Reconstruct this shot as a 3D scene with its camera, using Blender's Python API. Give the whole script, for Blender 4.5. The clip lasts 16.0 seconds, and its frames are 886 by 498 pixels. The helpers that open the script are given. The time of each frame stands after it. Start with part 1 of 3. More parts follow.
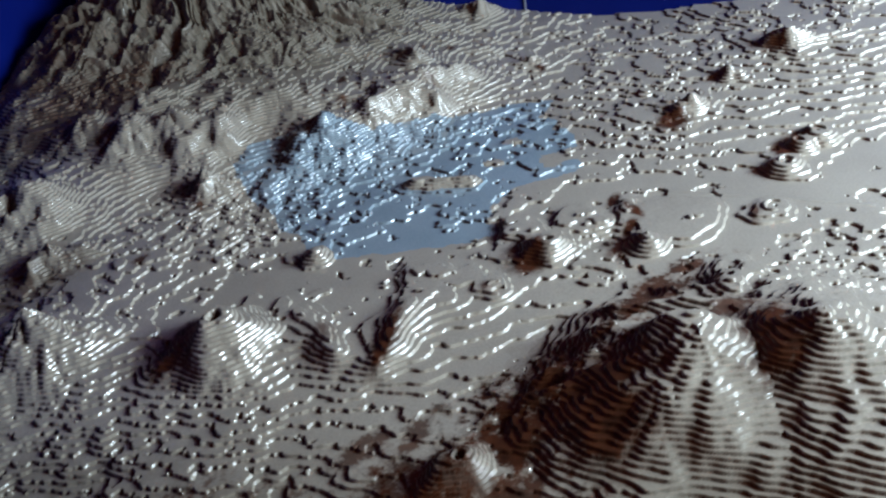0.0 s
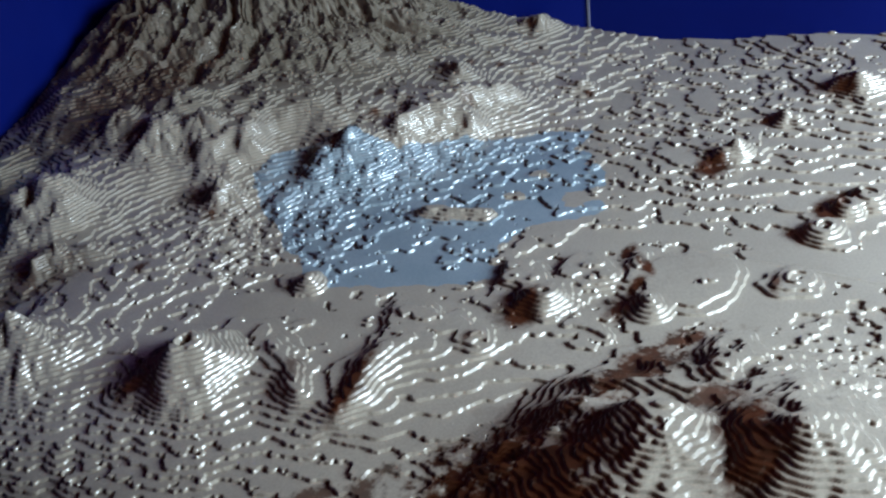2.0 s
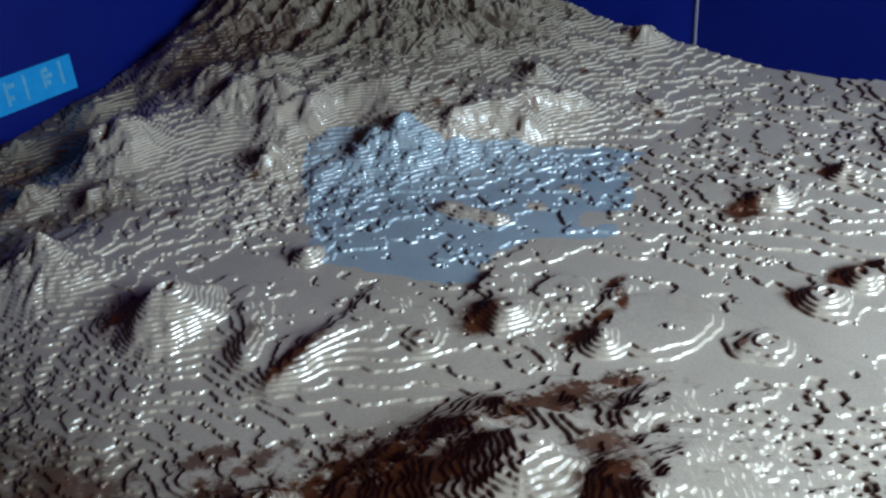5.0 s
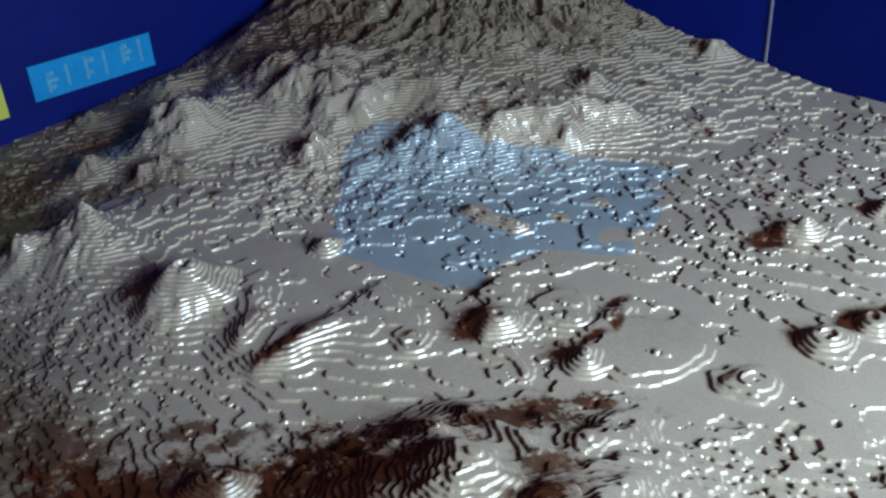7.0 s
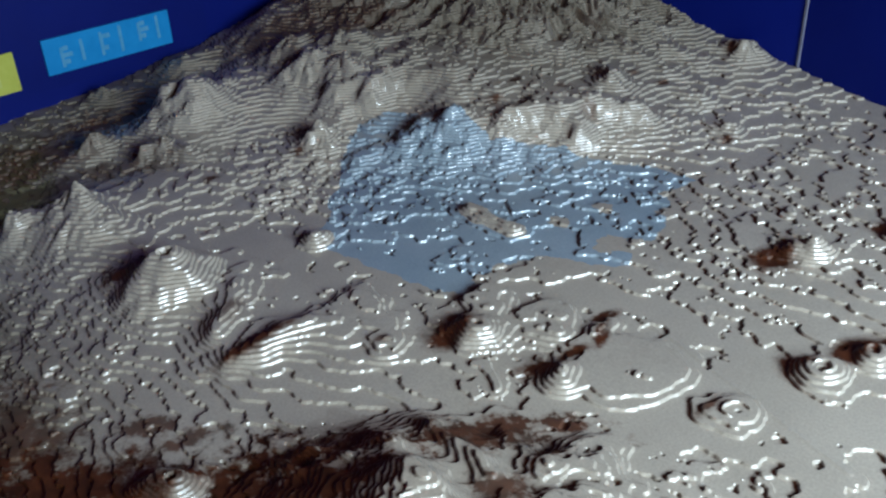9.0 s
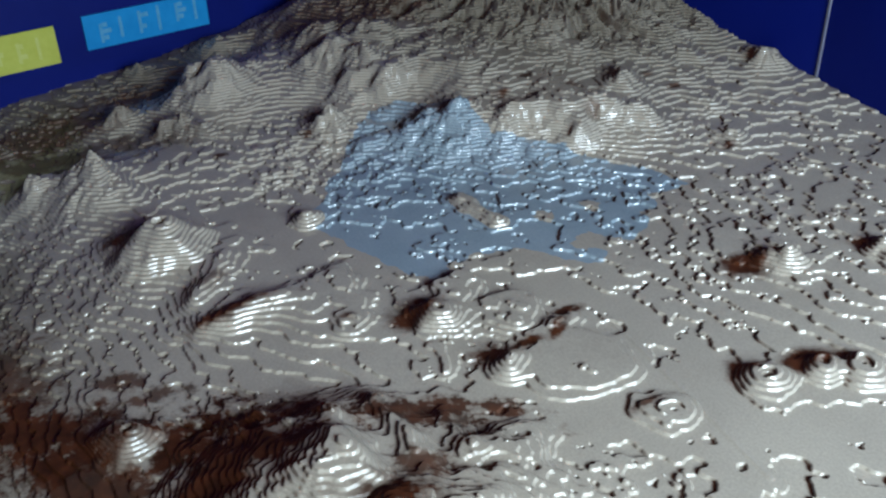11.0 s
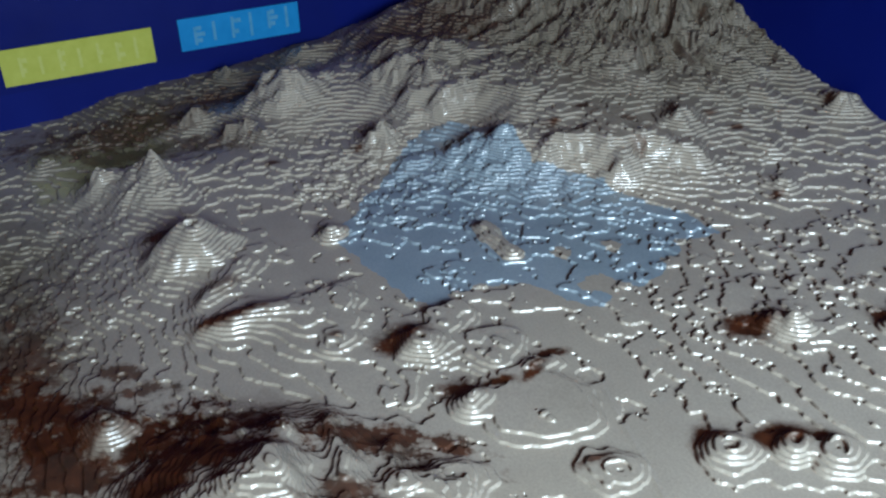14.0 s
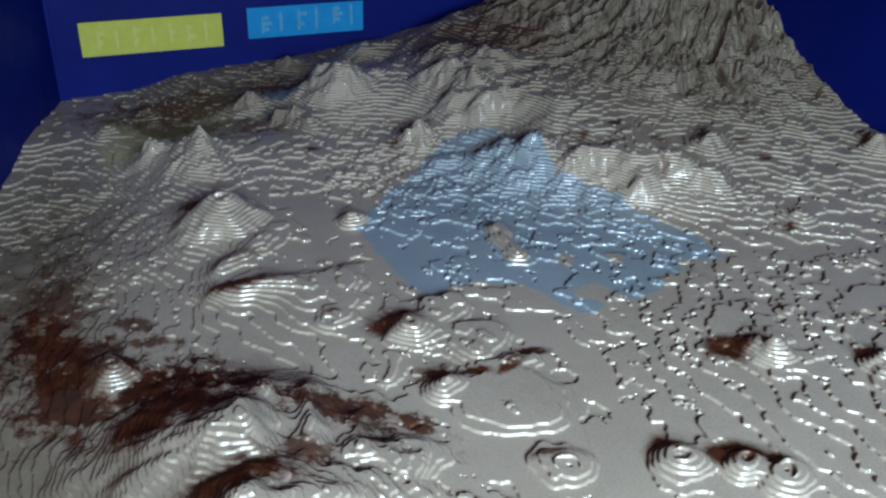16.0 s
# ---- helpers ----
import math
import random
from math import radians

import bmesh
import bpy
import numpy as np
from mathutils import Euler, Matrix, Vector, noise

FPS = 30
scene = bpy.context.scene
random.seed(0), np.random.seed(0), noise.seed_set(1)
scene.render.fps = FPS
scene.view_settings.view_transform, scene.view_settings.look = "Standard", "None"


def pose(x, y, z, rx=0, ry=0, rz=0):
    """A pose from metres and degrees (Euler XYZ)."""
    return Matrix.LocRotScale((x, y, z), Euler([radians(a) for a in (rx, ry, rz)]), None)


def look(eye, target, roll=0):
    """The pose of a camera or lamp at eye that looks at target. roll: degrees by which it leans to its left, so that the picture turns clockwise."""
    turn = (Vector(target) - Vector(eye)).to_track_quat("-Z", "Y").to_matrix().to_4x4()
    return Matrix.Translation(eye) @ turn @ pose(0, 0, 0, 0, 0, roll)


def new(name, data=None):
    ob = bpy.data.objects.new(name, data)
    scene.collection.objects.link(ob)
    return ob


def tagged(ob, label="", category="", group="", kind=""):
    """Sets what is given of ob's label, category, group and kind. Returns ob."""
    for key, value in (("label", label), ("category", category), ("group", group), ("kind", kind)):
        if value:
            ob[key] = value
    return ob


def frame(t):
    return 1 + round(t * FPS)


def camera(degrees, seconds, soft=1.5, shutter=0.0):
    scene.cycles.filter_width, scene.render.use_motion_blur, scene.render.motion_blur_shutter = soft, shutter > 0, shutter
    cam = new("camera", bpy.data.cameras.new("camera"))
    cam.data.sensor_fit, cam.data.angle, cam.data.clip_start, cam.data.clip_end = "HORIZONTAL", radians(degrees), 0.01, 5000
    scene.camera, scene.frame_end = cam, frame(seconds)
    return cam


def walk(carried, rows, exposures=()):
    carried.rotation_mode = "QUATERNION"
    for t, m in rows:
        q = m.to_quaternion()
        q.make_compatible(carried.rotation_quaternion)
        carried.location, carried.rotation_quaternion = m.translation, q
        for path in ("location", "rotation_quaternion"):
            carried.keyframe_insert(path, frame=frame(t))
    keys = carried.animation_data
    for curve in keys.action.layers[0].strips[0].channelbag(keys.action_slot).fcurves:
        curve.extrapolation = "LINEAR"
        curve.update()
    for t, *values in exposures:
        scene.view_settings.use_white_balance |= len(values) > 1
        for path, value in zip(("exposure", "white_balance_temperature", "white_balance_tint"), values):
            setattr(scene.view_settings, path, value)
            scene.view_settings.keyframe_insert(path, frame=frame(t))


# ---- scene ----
cam = camera(51.5, 16.0, 2.4)
METRES, EYE, TILT, LEAN, TURN = 1.5, 1.55, 0.0, 0.0, 0.0
ROWS = [
    (0.0, 0.0, 0.0, 0.0, -4.83, -29.55, 8.56),
    (0.5, 0.0454, 0.0292, 0.0084, -0.94, -28.74, 7.61),
    (1.0, 0.077, 0.0465, 0.0074, 0.78, -29.62, 7.41),
    (1.5, 0.0975, 0.0622, 0.0062, 2.2, -29.87, 7.71),
    (2.0, 0.1241, 0.074, 0.0078, 3.49, -29.27, 7.21),
    (2.5, 0.147, 0.082, 0.0076, 6.13, -29.54, 6.48),
    (3.0, 0.1655, 0.0834, 0.0086, 7.96, -28.55, 7.2),
    (3.5, 0.2029, 0.0767, 0.0008, 9.59, -28.8, 6.13),
    (6.0, 0.417, 0.1431, 0.0146, 24.25, -28.97, 3.39),
    (6.5, 0.4386, 0.148, 0.0157, 25.93, -29.11, 2.99),
    (7.0, 0.4571, 0.1616, 0.0177, 27.67, -28.99, 3.13),
    (7.5, 0.4708, 0.1787, 0.0218, 27.99, -28.87, 2.97),
    (8.0, 0.4799, 0.1977, 0.0188, 29.21, -29.58, 1.9),
    (8.5, 0.4866, 0.2215, 0.0176, 31.21, -29.83, 1.49),
    (9.0, 0.4963, 0.2322, 0.0175, 31.84, -30.0, 2.08),
    (11.5, 0.6286, 0.2715, 0.0269, 39.47, -29.88, 1.1),
    (12.0, 0.6529, 0.2771, 0.0405, 41.14, -29.38, 1.11),
    (12.5, 0.6838, 0.3125, 0.0468, 43.07, -29.64, 0.27),
    (13.0, 0.7073, 0.3419, 0.0481, 45.69, -30.37, 0.07),
    (13.5, 0.7139, 0.3663, 0.0503, 46.36, -30.11, 0.72),
    (14.0, 0.7195, 0.3866, 0.0527, 48.59, -30.01, 1.2),
    (14.5, 0.7404, 0.4085, 0.0513, 50.53, -30.53, 0.37),
    (15.0, 0.7648, 0.4262, 0.0531, 52.62, -30.66, 0.11),
    (15.5, 0.7872, 0.4393, 0.0566, 54.3, -29.92, -0.8),
    (16.0, 0.8158, 0.4274, 0.0581, 56.08, -29.3, -1.54),
]
walk(cam, [(t, pose(0, 0, EYE, TILT, LEAN, TURN) @ pose(METRES * x, METRES * y, METRES * z, 90 + pitch, roll, yaw)) for t, x, y, z, yaw, pitch, roll in ROWS],
     exposures=[(0.0, 0.05), (3.5, -0.1), (9.0, -0.2), (16.0, -0.34)])

# ---- light ----
# A bright room window in the east wall is the only source; the rest of the room is unseen, added dark and warm.
world = bpy.data.worlds.new("sky")
scene.world = world
world.use_nodes = True
wn = world.node_tree
sky = wn.nodes.new("ShaderNodeTexSky")
sky.sky_type = 'NISHITA'
sky.sun_disc = False
sky.sun_elevation, sky.sun_rotation = radians(30), radians(200)
wn.links.new(sky.outputs[0], wn.nodes["Background"].inputs[0])
wn.nodes["Background"].inputs[1].default_value = 0.05

lamp = bpy.data.lights.new("window_light", 'AREA')
lamp.shape = 'RECTANGLE'
lamp.size, lamp.size_y = 1.75, 0.72
lamp.energy = 112
lamp.color = (0.66, 0.85, 1.0)
window_light = new("window_light", lamp)
window_light.matrix_world = look((2.08, 0.70, 1.64), (0.2, 1.45, 0.8))


# ---- materials ----
def nodes_of(name):
    m = bpy.data.materials.new(name)
    m.use_nodes = True
    return m, m.node_tree, m.node_tree.nodes["Principled BSDF"]


def grain(tree, scale, detail=4.0, rough=0.6):
    co = tree.nodes.new("ShaderNodeTexCoord")
    n = tree.nodes.new("ShaderNodeTexNoise")
    n.inputs["Scale"].default_value = scale
    n.inputs["Detail"].default_value = detail
    n.inputs["Roughness"].default_value = rough
    tree.links.new(co.outputs["Object"], n.inputs["Vector"])
    return n.outputs["Fac"]


def ramp(tree, fac, a, b, lo=0.3, hi=0.7):
    r = tree.nodes.new("ShaderNodeValToRGB")
    r.color_ramp.elements[0].position, r.color_ramp.elements[0].color = lo, (*a, 1)
    r.color_ramp.elements[1].position, r.color_ramp.elements[1].color = hi, (*b, 1)
    tree.links.new(fac, r.inputs[0])
    return r.outputs[0]


def mix(tree, fac, a, b, mode='MIX'):
    m = tree.nodes.new("ShaderNodeMix")
    m.data_type, m.blend_type = 'RGBA', mode
    for sock, v in ((m.inputs[0], fac), (m.inputs[6], a), (m.inputs[7], b)):
        if isinstance(v, (int, float)):
            sock.default_value = v
        elif isinstance(v, tuple):
            sock.default_value = (*v, 1)
        else:
            tree.links.new(v, sock)
    return m.outputs[2]


def bump(tree, bsdf, fac, strength, dist):
    b = tree.nodes.new("ShaderNodeBump")
    b.inputs["Strength"].default_value, b.inputs["Distance"].default_value = strength, dist
    tree.links.new(fac, b.inputs["Height"])
    tree.links.new(b.outputs[0], bsdf.inputs["Normal"])


def surface(name, a, b, scale, rough=(0.4, 0.6), relief=0.2, dist=0.001, coat=0.0, fine=900.0):
    m, t, s = nodes_of(name)
    t.links.new(ramp(t, grain(t, scale), a, b), s.inputs["Base Color"])
    r = ramp(t, grain(t, scale * 3.1), (rough[0],) * 3, (rough[1],) * 3)
    t.links.new(r, s.inputs["Roughness"])
    s.inputs["Specular IOR Level"].default_value = 0.12
    s.inputs["Coat Weight"].default_value = coat
    s.inputs["Coat Roughness"].default_value = 0.2
    if relief:
        bump(t, s, grain(t, fine), relief, dist)
    return m


def painted_relief(name, lo, hi):
    """Varnished paint on a brown cast: two tones and pitting; darker and matt on the dull ground, and brown where the
    cast is unpainted, with shade painted in.
    """
    m, t, s = nodes_of(name)
    big = ramp(t, grain(t, 7.0, 5.0), lo, hi)
    dust = ramp(t, grain(t, 260.0, 3.0), (0.84, 0.84, 0.84), (1.06, 1.05, 1.03))
    col = mix(t, 1.0, big, dust, 'MULTIPLY')
    # brown of the unpainted cast, which also colours the shaded west sides
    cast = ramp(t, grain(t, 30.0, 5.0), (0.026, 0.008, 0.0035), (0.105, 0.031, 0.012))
    drab = ramp(t, grain(t, 55.0, 5.0), (0.095, 0.073, 0.048), (0.19, 0.156, 0.11))
    bare_shade, dull = t.nodes.new("ShaderNodeAttribute"), t.nodes.new("ShaderNodeAttribute")
    bare_shade.attribute_name, dull.attribute_name = "bare_shade", "dull"
    col = mix(t, dull.outputs["Fac"], col, drab)
    t.links.new(mix(t, bare_shade.outputs["Fac"], col, cast), s.inputs["Base Color"])
    gloss = ramp(t, grain(t, 40.0, 4.0), (0.11,) * 3, (0.21,) * 3)
    gloss = mix(t, dull.outputs["Fac"], gloss, (0.48, 0.48, 0.48))
    t.links.new(mix(t, bare_shade.outputs["Fac"], gloss, (0.5, 0.5, 0.5)), s.inputs["Roughness"])
    shine = mix(t, dull.outputs["Fac"], (0.9, 0.9, 0.9), (0.12, 0.12, 0.12))
    t.links.new(mix(t, bare_shade.outputs["Fac"], shine, (0.2, 0.2, 0.2)), s.inputs["Specular IOR Level"])
    varnish = mix(t, dull.outputs["Fac"], (0.5, 0.5, 0.5), (0.0, 0.0, 0.0))
    t.links.new(mix(t, bare_shade.outputs["Fac"], varnish, (0.0, 0.0, 0.0)), s.inputs["Coat Weight"])
    s.inputs["Coat Roughness"].default_value = 0.10
    s.inputs["Coat IOR"].default_value = 1.6
    bump(t, s, grain(t, 420.0, 3.0), 0.12, 0.0005)
    return m


PAINT = painted_relief("grey_varnished_paint", (0.447, 0.388, 0.315), (0.517, 0.453, 0.37))
BLUE_PAINT = painted_relief("blue_varnished_paint", (0.29, 0.37, 0.42), (0.36, 0.435, 0.49))
WALL_BLUE = surface("navy_wall_paint", (0.0012, 0.006, 0.115), (0.0016, 0.009, 0.145), 3.0, (0.5, 0.65), 0.15)
BOARD_BLUE = surface("dark_navy_board", (0.0012, 0.006, 0.105), (0.0016, 0.008, 0.13), 5.0, (0.5, 0.65), 0.1)
YELLOW = surface("yellow_card", (0.46, 0.47, 0.08), (0.53, 0.54, 0.11), 30.0, (0.4, 0.55), 0.05)
CYAN = surface("cyan_card", (0.008, 0.22, 0.52), (0.013, 0.26, 0.58), 30.0, (0.4, 0.55), 0.05)
PALE_INK = surface("pale_cyan_print", (0.06, 0.28, 0.48), (0.11, 0.34, 0.54), 60.0, (0.4, 0.5), 0.0)
PALE_YELLOW = surface("pale_yellow_print", (0.52, 0.53, 0.14), (0.58, 0.59, 0.18), 60.0, (0.4, 0.5), 0.0)
CORD = surface("grey_joint_strip", (0.17, 0.17, 0.24), (0.24, 0.24, 0.31), 50.0, (0.4, 0.5), 0.0)
# for the unseen room walls and ceiling, reddish to warm the bounced light
BOUNCE_BROWN = surface("bounce_reddish_brown", (0.32, 0.105, 0.040), (0.44, 0.155, 0.064), 4.0, (0.45, 0.6), 0.2)
FLOOR = surface("brown_floor", (0.08, 0.032, 0.016), (0.12, 0.05, 0.026), 3.0, (0.4, 0.6), 0.2)
PLINTH = surface("dark_board", (0.05, 0.035, 0.03), (0.08, 0.055, 0.045), 8.0, (0.5, 0.6), 0.2)
WHITE_FRAME = surface("white_frame_paint", (0.72, 0.72, 0.70), (0.80, 0.80, 0.78), 12.0, (0.4, 0.5), 0.1)


# ---- small builders ----
def part(name, bm, material, parent=None, label=""):
    me = bpy.data.meshes.new(name)
    bm.to_mesh(me)
    bm.free()
    me.materials.append(material)
    ob = new(name, me)
    if parent:
        ob.parent = parent
    if label:
        ob["label"] = label
    return ob


def prism(points, z0, z1, bevel=0.0):
    """An upright prism over a plan outline (counter-clockwise)."""
    bm = bmesh.new()
    low = [bm.verts.new((x, y, z0)) for x, y in points]
    f = bm.faces.new(low)
    top = bmesh.ops.extrude_face_region(bm, geom=[f])
    bmesh.ops.translate(bm, vec=(0, 0, z1 - z0), verts=[v for v in top["geom"] if isinstance(v, bmesh.types.BMVert)])
    bmesh.ops.recalc_face_normals(bm, faces=bm.faces)
    if bevel:
        bmesh.ops.bevel(bm, geom=list(bm.edges), offset=bevel, segments=2, affect='EDGES')
    return bm


def slab(p, q, z0, z1, out0, out1, bevel=0.0):
    """A board along the plan line p-q from height z0 to z1; out0, out1: its faces, measured to the left of p-q."""
    a, b = Vector(p), Vector(q)
    n = Vector((-(b - a).y, (b - a).x)).normalized()
    return prism([a + n * out0, b + n * out0, b + n * out1, a + n * out1], z0, z1, bevel)


def box(x0, x1, y0, y1, z0, z1, bevel=0.0):
    return prism([(x0, y0), (x1, y0), (x1, y1), (x0, y1)], z0, z1, bevel)


# ---- the plan of the relief model ----
SW, NW, SEAM, NE = Vector((-1.313, 1.123)), Vector((-0.935, 2.820)), Vector((0.336, 2.512)), Vector((1.27, 2.045))
SE, S = Vector((0.74, 0.50)), Vector((-0.16, 0.505))
TABLE = 0.70

# ---- relief: height above the floor as the sum of plain, hills, cones and ridges ----
STEP = 0.0048
CELL = 0.0016
gx = np.arange(-1.33, 1.29, CELL)
gy = np.arange(0.49, 2.84, CELL)
X, Y = np.meshgrid(gx, gy)


def value_noise(x, y, size, seed):
    """Smooth noise in -1..1 with features of the given size in metres."""
    table = np.random.default_rng(seed).uniform(-1, 1, (256, 256))
    u, v = x / size + 71.3, y / size + 37.7
    i, j = np.floor(u).astype(int), np.floor(v).astype(int)
    a, b = u - i, v - j
    a, b = a * a * a * (a * (a * 6 - 15) + 10), b * b * b * (b * (b * 6 - 15) + 10)
    i0, i1, j0, j1 = i % 256, (i + 1) % 256, j % 256, (j + 1) % 256
    low = table[i0, j0] * (1 - a) + table[i1, j0] * a
    high = table[i0, j1] * (1 - a) + table[i1, j1] * a
    return low * (1 - b) + high * b


def fractal(x, y, size, seed, octaves=4, gain=0.55):
    total, amp = 0, 1.0
    for k in range(octaves):
        total = total + amp * value_noise(x + 3.1 * k, y - 1.7 * k, size, seed + k)
        size, amp = size * 0.5, amp * gain
    return total


# the outlines wander a little, so that no hill is a perfect round
WX = X + 0.012 * fractal(X, Y, 0.10, 11, 3)
WY = Y + 0.012 * fractal(X, Y, 0.10, 21, 3)

CX, CY = 0.009 * fractal(X, Y, 0.045, 511, 3, 0.6), 0.009 * fractal(X, Y, 0.045, 521, 3, 0.6)


def bell(x, y, rx, ry=None, turn=0.0):
    ry = ry or rx
    c, s = math.cos(radians(turn)), math.sin(radians(turn))
    u, v = (WX - x) * c + (WY - y) * s, -(WX - x) * s + (WY - y) * c
    return np.exp(-((u / rx) ** 2 + (v / ry) ** 2))


def hill(x, y, r, h, sharp=1.3, gullies=0, depth=0.25):
    """A hill with concave flanks and, if asked, radial gullies."""
    d = np.hypot(WX + CX - x, WY + CY - y) / r
    body = np.exp(-(d * 1.7) ** sharp)
    if gullies:
        a = np.arctan2(WY - y, WX - x) + 0.5 * fractal(X, Y, 0.08, int(gullies * 31 + 900 * r), 2)
        body = body * (1 - depth * np.clip(d, 0, 1) * (1 - np.abs(np.sin(gullies * a / 2))))
    return h * body


def cinder_cone(x, y, r, h, mouth=0.0, dip=0.5):
    """A cone with a straight flank, a rounded foot and a crater of radius mouth."""
    d = np.hypot(WX - x, WY - y) * (1 + 0.10 * fractal(X, Y, 0.035, 81, 2))
    body = h * np.clip(1.12 - d / r, 0, 1) ** 1.15 + 0.12 * h * np.exp(-(d / r / 1.2) ** 2)
    if mouth:
        body = body - h * dip * np.clip(1 - d / mouth, 0, 1) ** 0.7 - h * 0.25 * np.clip(1 - d / (2 * mouth), 0, 1)
    return body


def table_hill(x, y, r, h):
    d = np.hypot(WX - x, WY - y) / r
    return h / (1 + np.exp((d - 1) * 11))


def ridge(x0, y0, x1, y1, w, h):
    dx, dy = x1 - x0, y1 - y0
    k = np.clip(((WX - x0) * dx + (WY - y0) * dy) / (dx * dx + dy * dy), 0, 1)
    d = np.hypot(WX - x0 - k * dx, WY - y0 - k * dy) / w
    return h * np.exp(-d ** 1.6)


def inside(points):
    """1 inside the outline, 0 outside."""
    res = np.zeros(X.shape, bool)
    for (x0, y0), (x1, y1) in zip(points, points[1:] + points[:1]):
        if y0 != y1:
            res ^= ((y0 > LY) != (y1 > LY)) & (LX < (x1 - x0) * (LY - y0) / (y1 - y0) + x0)
    return res


# the plain, rising gently to the back, and the low valleys
east = np.clip((WX - 0.26) / 0.38, 0, 1.6) * np.clip((WY - 1.52) / 0.40, 0, 1)
H = 0.775 + 0.043 * np.clip(Y - 1.45, 0, None) * (1 - 0.75 * np.clip(east, 0, 1)) + 0.044 * east
H = H - np.clip(0.22 * (-(WX + 0.05) * 0.35 - (WY - 1.09) * 0.94), 0, 0.085) * np.clip((WX + 1.15) / 0.5, 0.25, 1) - 0.012 * bell(-1.25, 1.20, 0.25, 0.25)
H = H - 0.018 * bell(-0.90, 1.38, 0.22, 0.08, 25) - 0.02 * bell(0.05, 1.05, 0.28, 0.11, -8)
H = H + 0.020 * bell(-0.62, 1.95, 0.42, 0.22, 15) - 0.020 * bell(-0.99, 1.66, 0.09, 0.24, -12) + 0.012 * bell(-0.55, 1.55, 0.28, 0.14) + 0.016 * np.clip((-0.32 - WX) / 0.4, 0, 1) * np.clip((WY - 1.30) / 0.12, 0, 1)

# the great volcano in the far corner
dm = np.hypot(WX + 0.52, WY - 2.68)
am = np.arctan2(WY - 2.68, WX + 0.52) + 0.14 * fractal(X, Y, 0.16, 61, 3)
streak = fractal(am * 0.30, dm * 0.07, 0.055, 401, 4, 0.6)
H = H + 0.47 * np.clip(np.exp(-dm / 0.43) - 0.08, 0, None) + 0.12 * np.exp(-(dm / 0.17) ** 2)
H = H + 0.024 * np.exp(-((dm - 0.30) / 0.26) ** 2) * (0.6 - 1.3 * np.abs(streak)) + 0.026 * np.exp(-((dm - 0.30) / 0.22) ** 2) * (0.3 - np.abs(fractal(X + 0.4 * Y, Y, 0.085, 431, 4, 0.6)))
H = H + 0.07 * bell(-0.86, 2.42, 0.16, 0.20) + 0.035 * bell(-0.93, 2.12, 0.10, 0.12) + 0.034 * bell(-0.28, 2.02, 0.36, 0.10, 3)

# the twin-peaked massif nearest the walker: two straight-flanked cones that meet in a hollow, finely gullied
def fan(x, y, r, h, gullies, depth, seed):
    d = np.hypot(WX + 0.5 * CX - x, (WY + 0.5 * CY - y)) / r
    a = np.arctan2(WY - y, WX - x) + 0.35 * fractal(X, Y, 0.07, seed, 2)
    body = np.clip(1.03 - d, 0, None) ** 1.0
    return h * body * (1 - depth * np.clip(2.2 * d, 0, 1) * (0.5 + 0.5 * np.sin(gullies * a)))


massif = np.maximum(fan(0.288, 0.925, 0.23, 0.080, 10, 0.06, 771), fan(0.448, 0.915, 0.24, 0.088, 8, 0.08, 781))
massif = np.maximum(massif, fan(0.245, 0.880, 0.17, 0.062, 9, 0.06, 791))
massif = np.maximum(massif, ridge(0.29, 0.955, 0.36, 0.975, 0.035, 0.052))
H = H + massif + hill(0.46, 0.66, 0.24, 0.034, 1.6, 7, 0.2)
H = H + ridge(0.30, 0.97, 0.20, 1.035, 0.030, 0.020) + ridge(0.36, 1.05, 0.24, 1.10, 0.022, 0.017) + ridge(0.40, 1.10, 0.33, 1.14, 0.022, 0.017)
H = H + ridge(0.17, 0.985, 0.06, 1.005, 0.016, 0.010) + ridge(0.16, 0.95, 0.03, 0.96, 0.016, 0.010) + 0.007 * bell(0.08, 0.98, 0.16, 0.07, 20) * fractal(X, Y * 1.7, 0.04, 795, 3)

# hills at the foot of the volcano
H = H + hill(-0.795, 1.698, 0.175, 0.084, 1.9) - 0.022 * bell(-0.822, 1.672, 0.014, 0.030, 20) + hill(-0.845, 1.665, 0.06, 0.02, 1.8) + hill(-0.445, 1.725, 0.055, 0.052, 1.3, 5)
H = H + hill(-0.468, 1.872, 0.100, 0.044, 1.8) + hill(-0.43, 1.915, 0.07, 0.026, 2.0) + hill(-0.53, 1.93, 0.07, 0.040, 2.2, 5, 0.3) + hill(-0.625, 1.90, 0.09, 0.055, 2.2, 5, 0.35)
H = H + hill(-0.74, 1.99, 0.10, 0.035, 1.5, 5, 0.5) + hill(-0.60, 2.03, 0.09, 0.03, 1.5, 5, 0.5)
H = H + hill(-0.200, 1.843, 0.105, 0.064, 1.6) + ridge(-0.26, 1.83, -0.32, 1.70, 0.03, 0.016) + hill(-0.083, 1.918, 0.105, 0.054, 1.7) + hill(-0.01, 1.985, 0.090, 0.038, 1.7)
H = H + hill(0.05, 2.055, 0.085, 0.038, 1.8) + hill(0.055, 1.955, 0.06, 0.030, 1.8) + hill(0.02, 2.18, 0.07, 0.035, 1.6) + hill(0.12, 2.10, 0.07, 0.03, 1.6, 4)
H = H + hill(0.305, 2.130, 0.05, 0.018, 1.4) + hill(0.215, 2.50, 0.06, 0.035, 1.5, 6, 0.5) + hill(1.06, 2.12, 0.08, 0.035, 1.4)

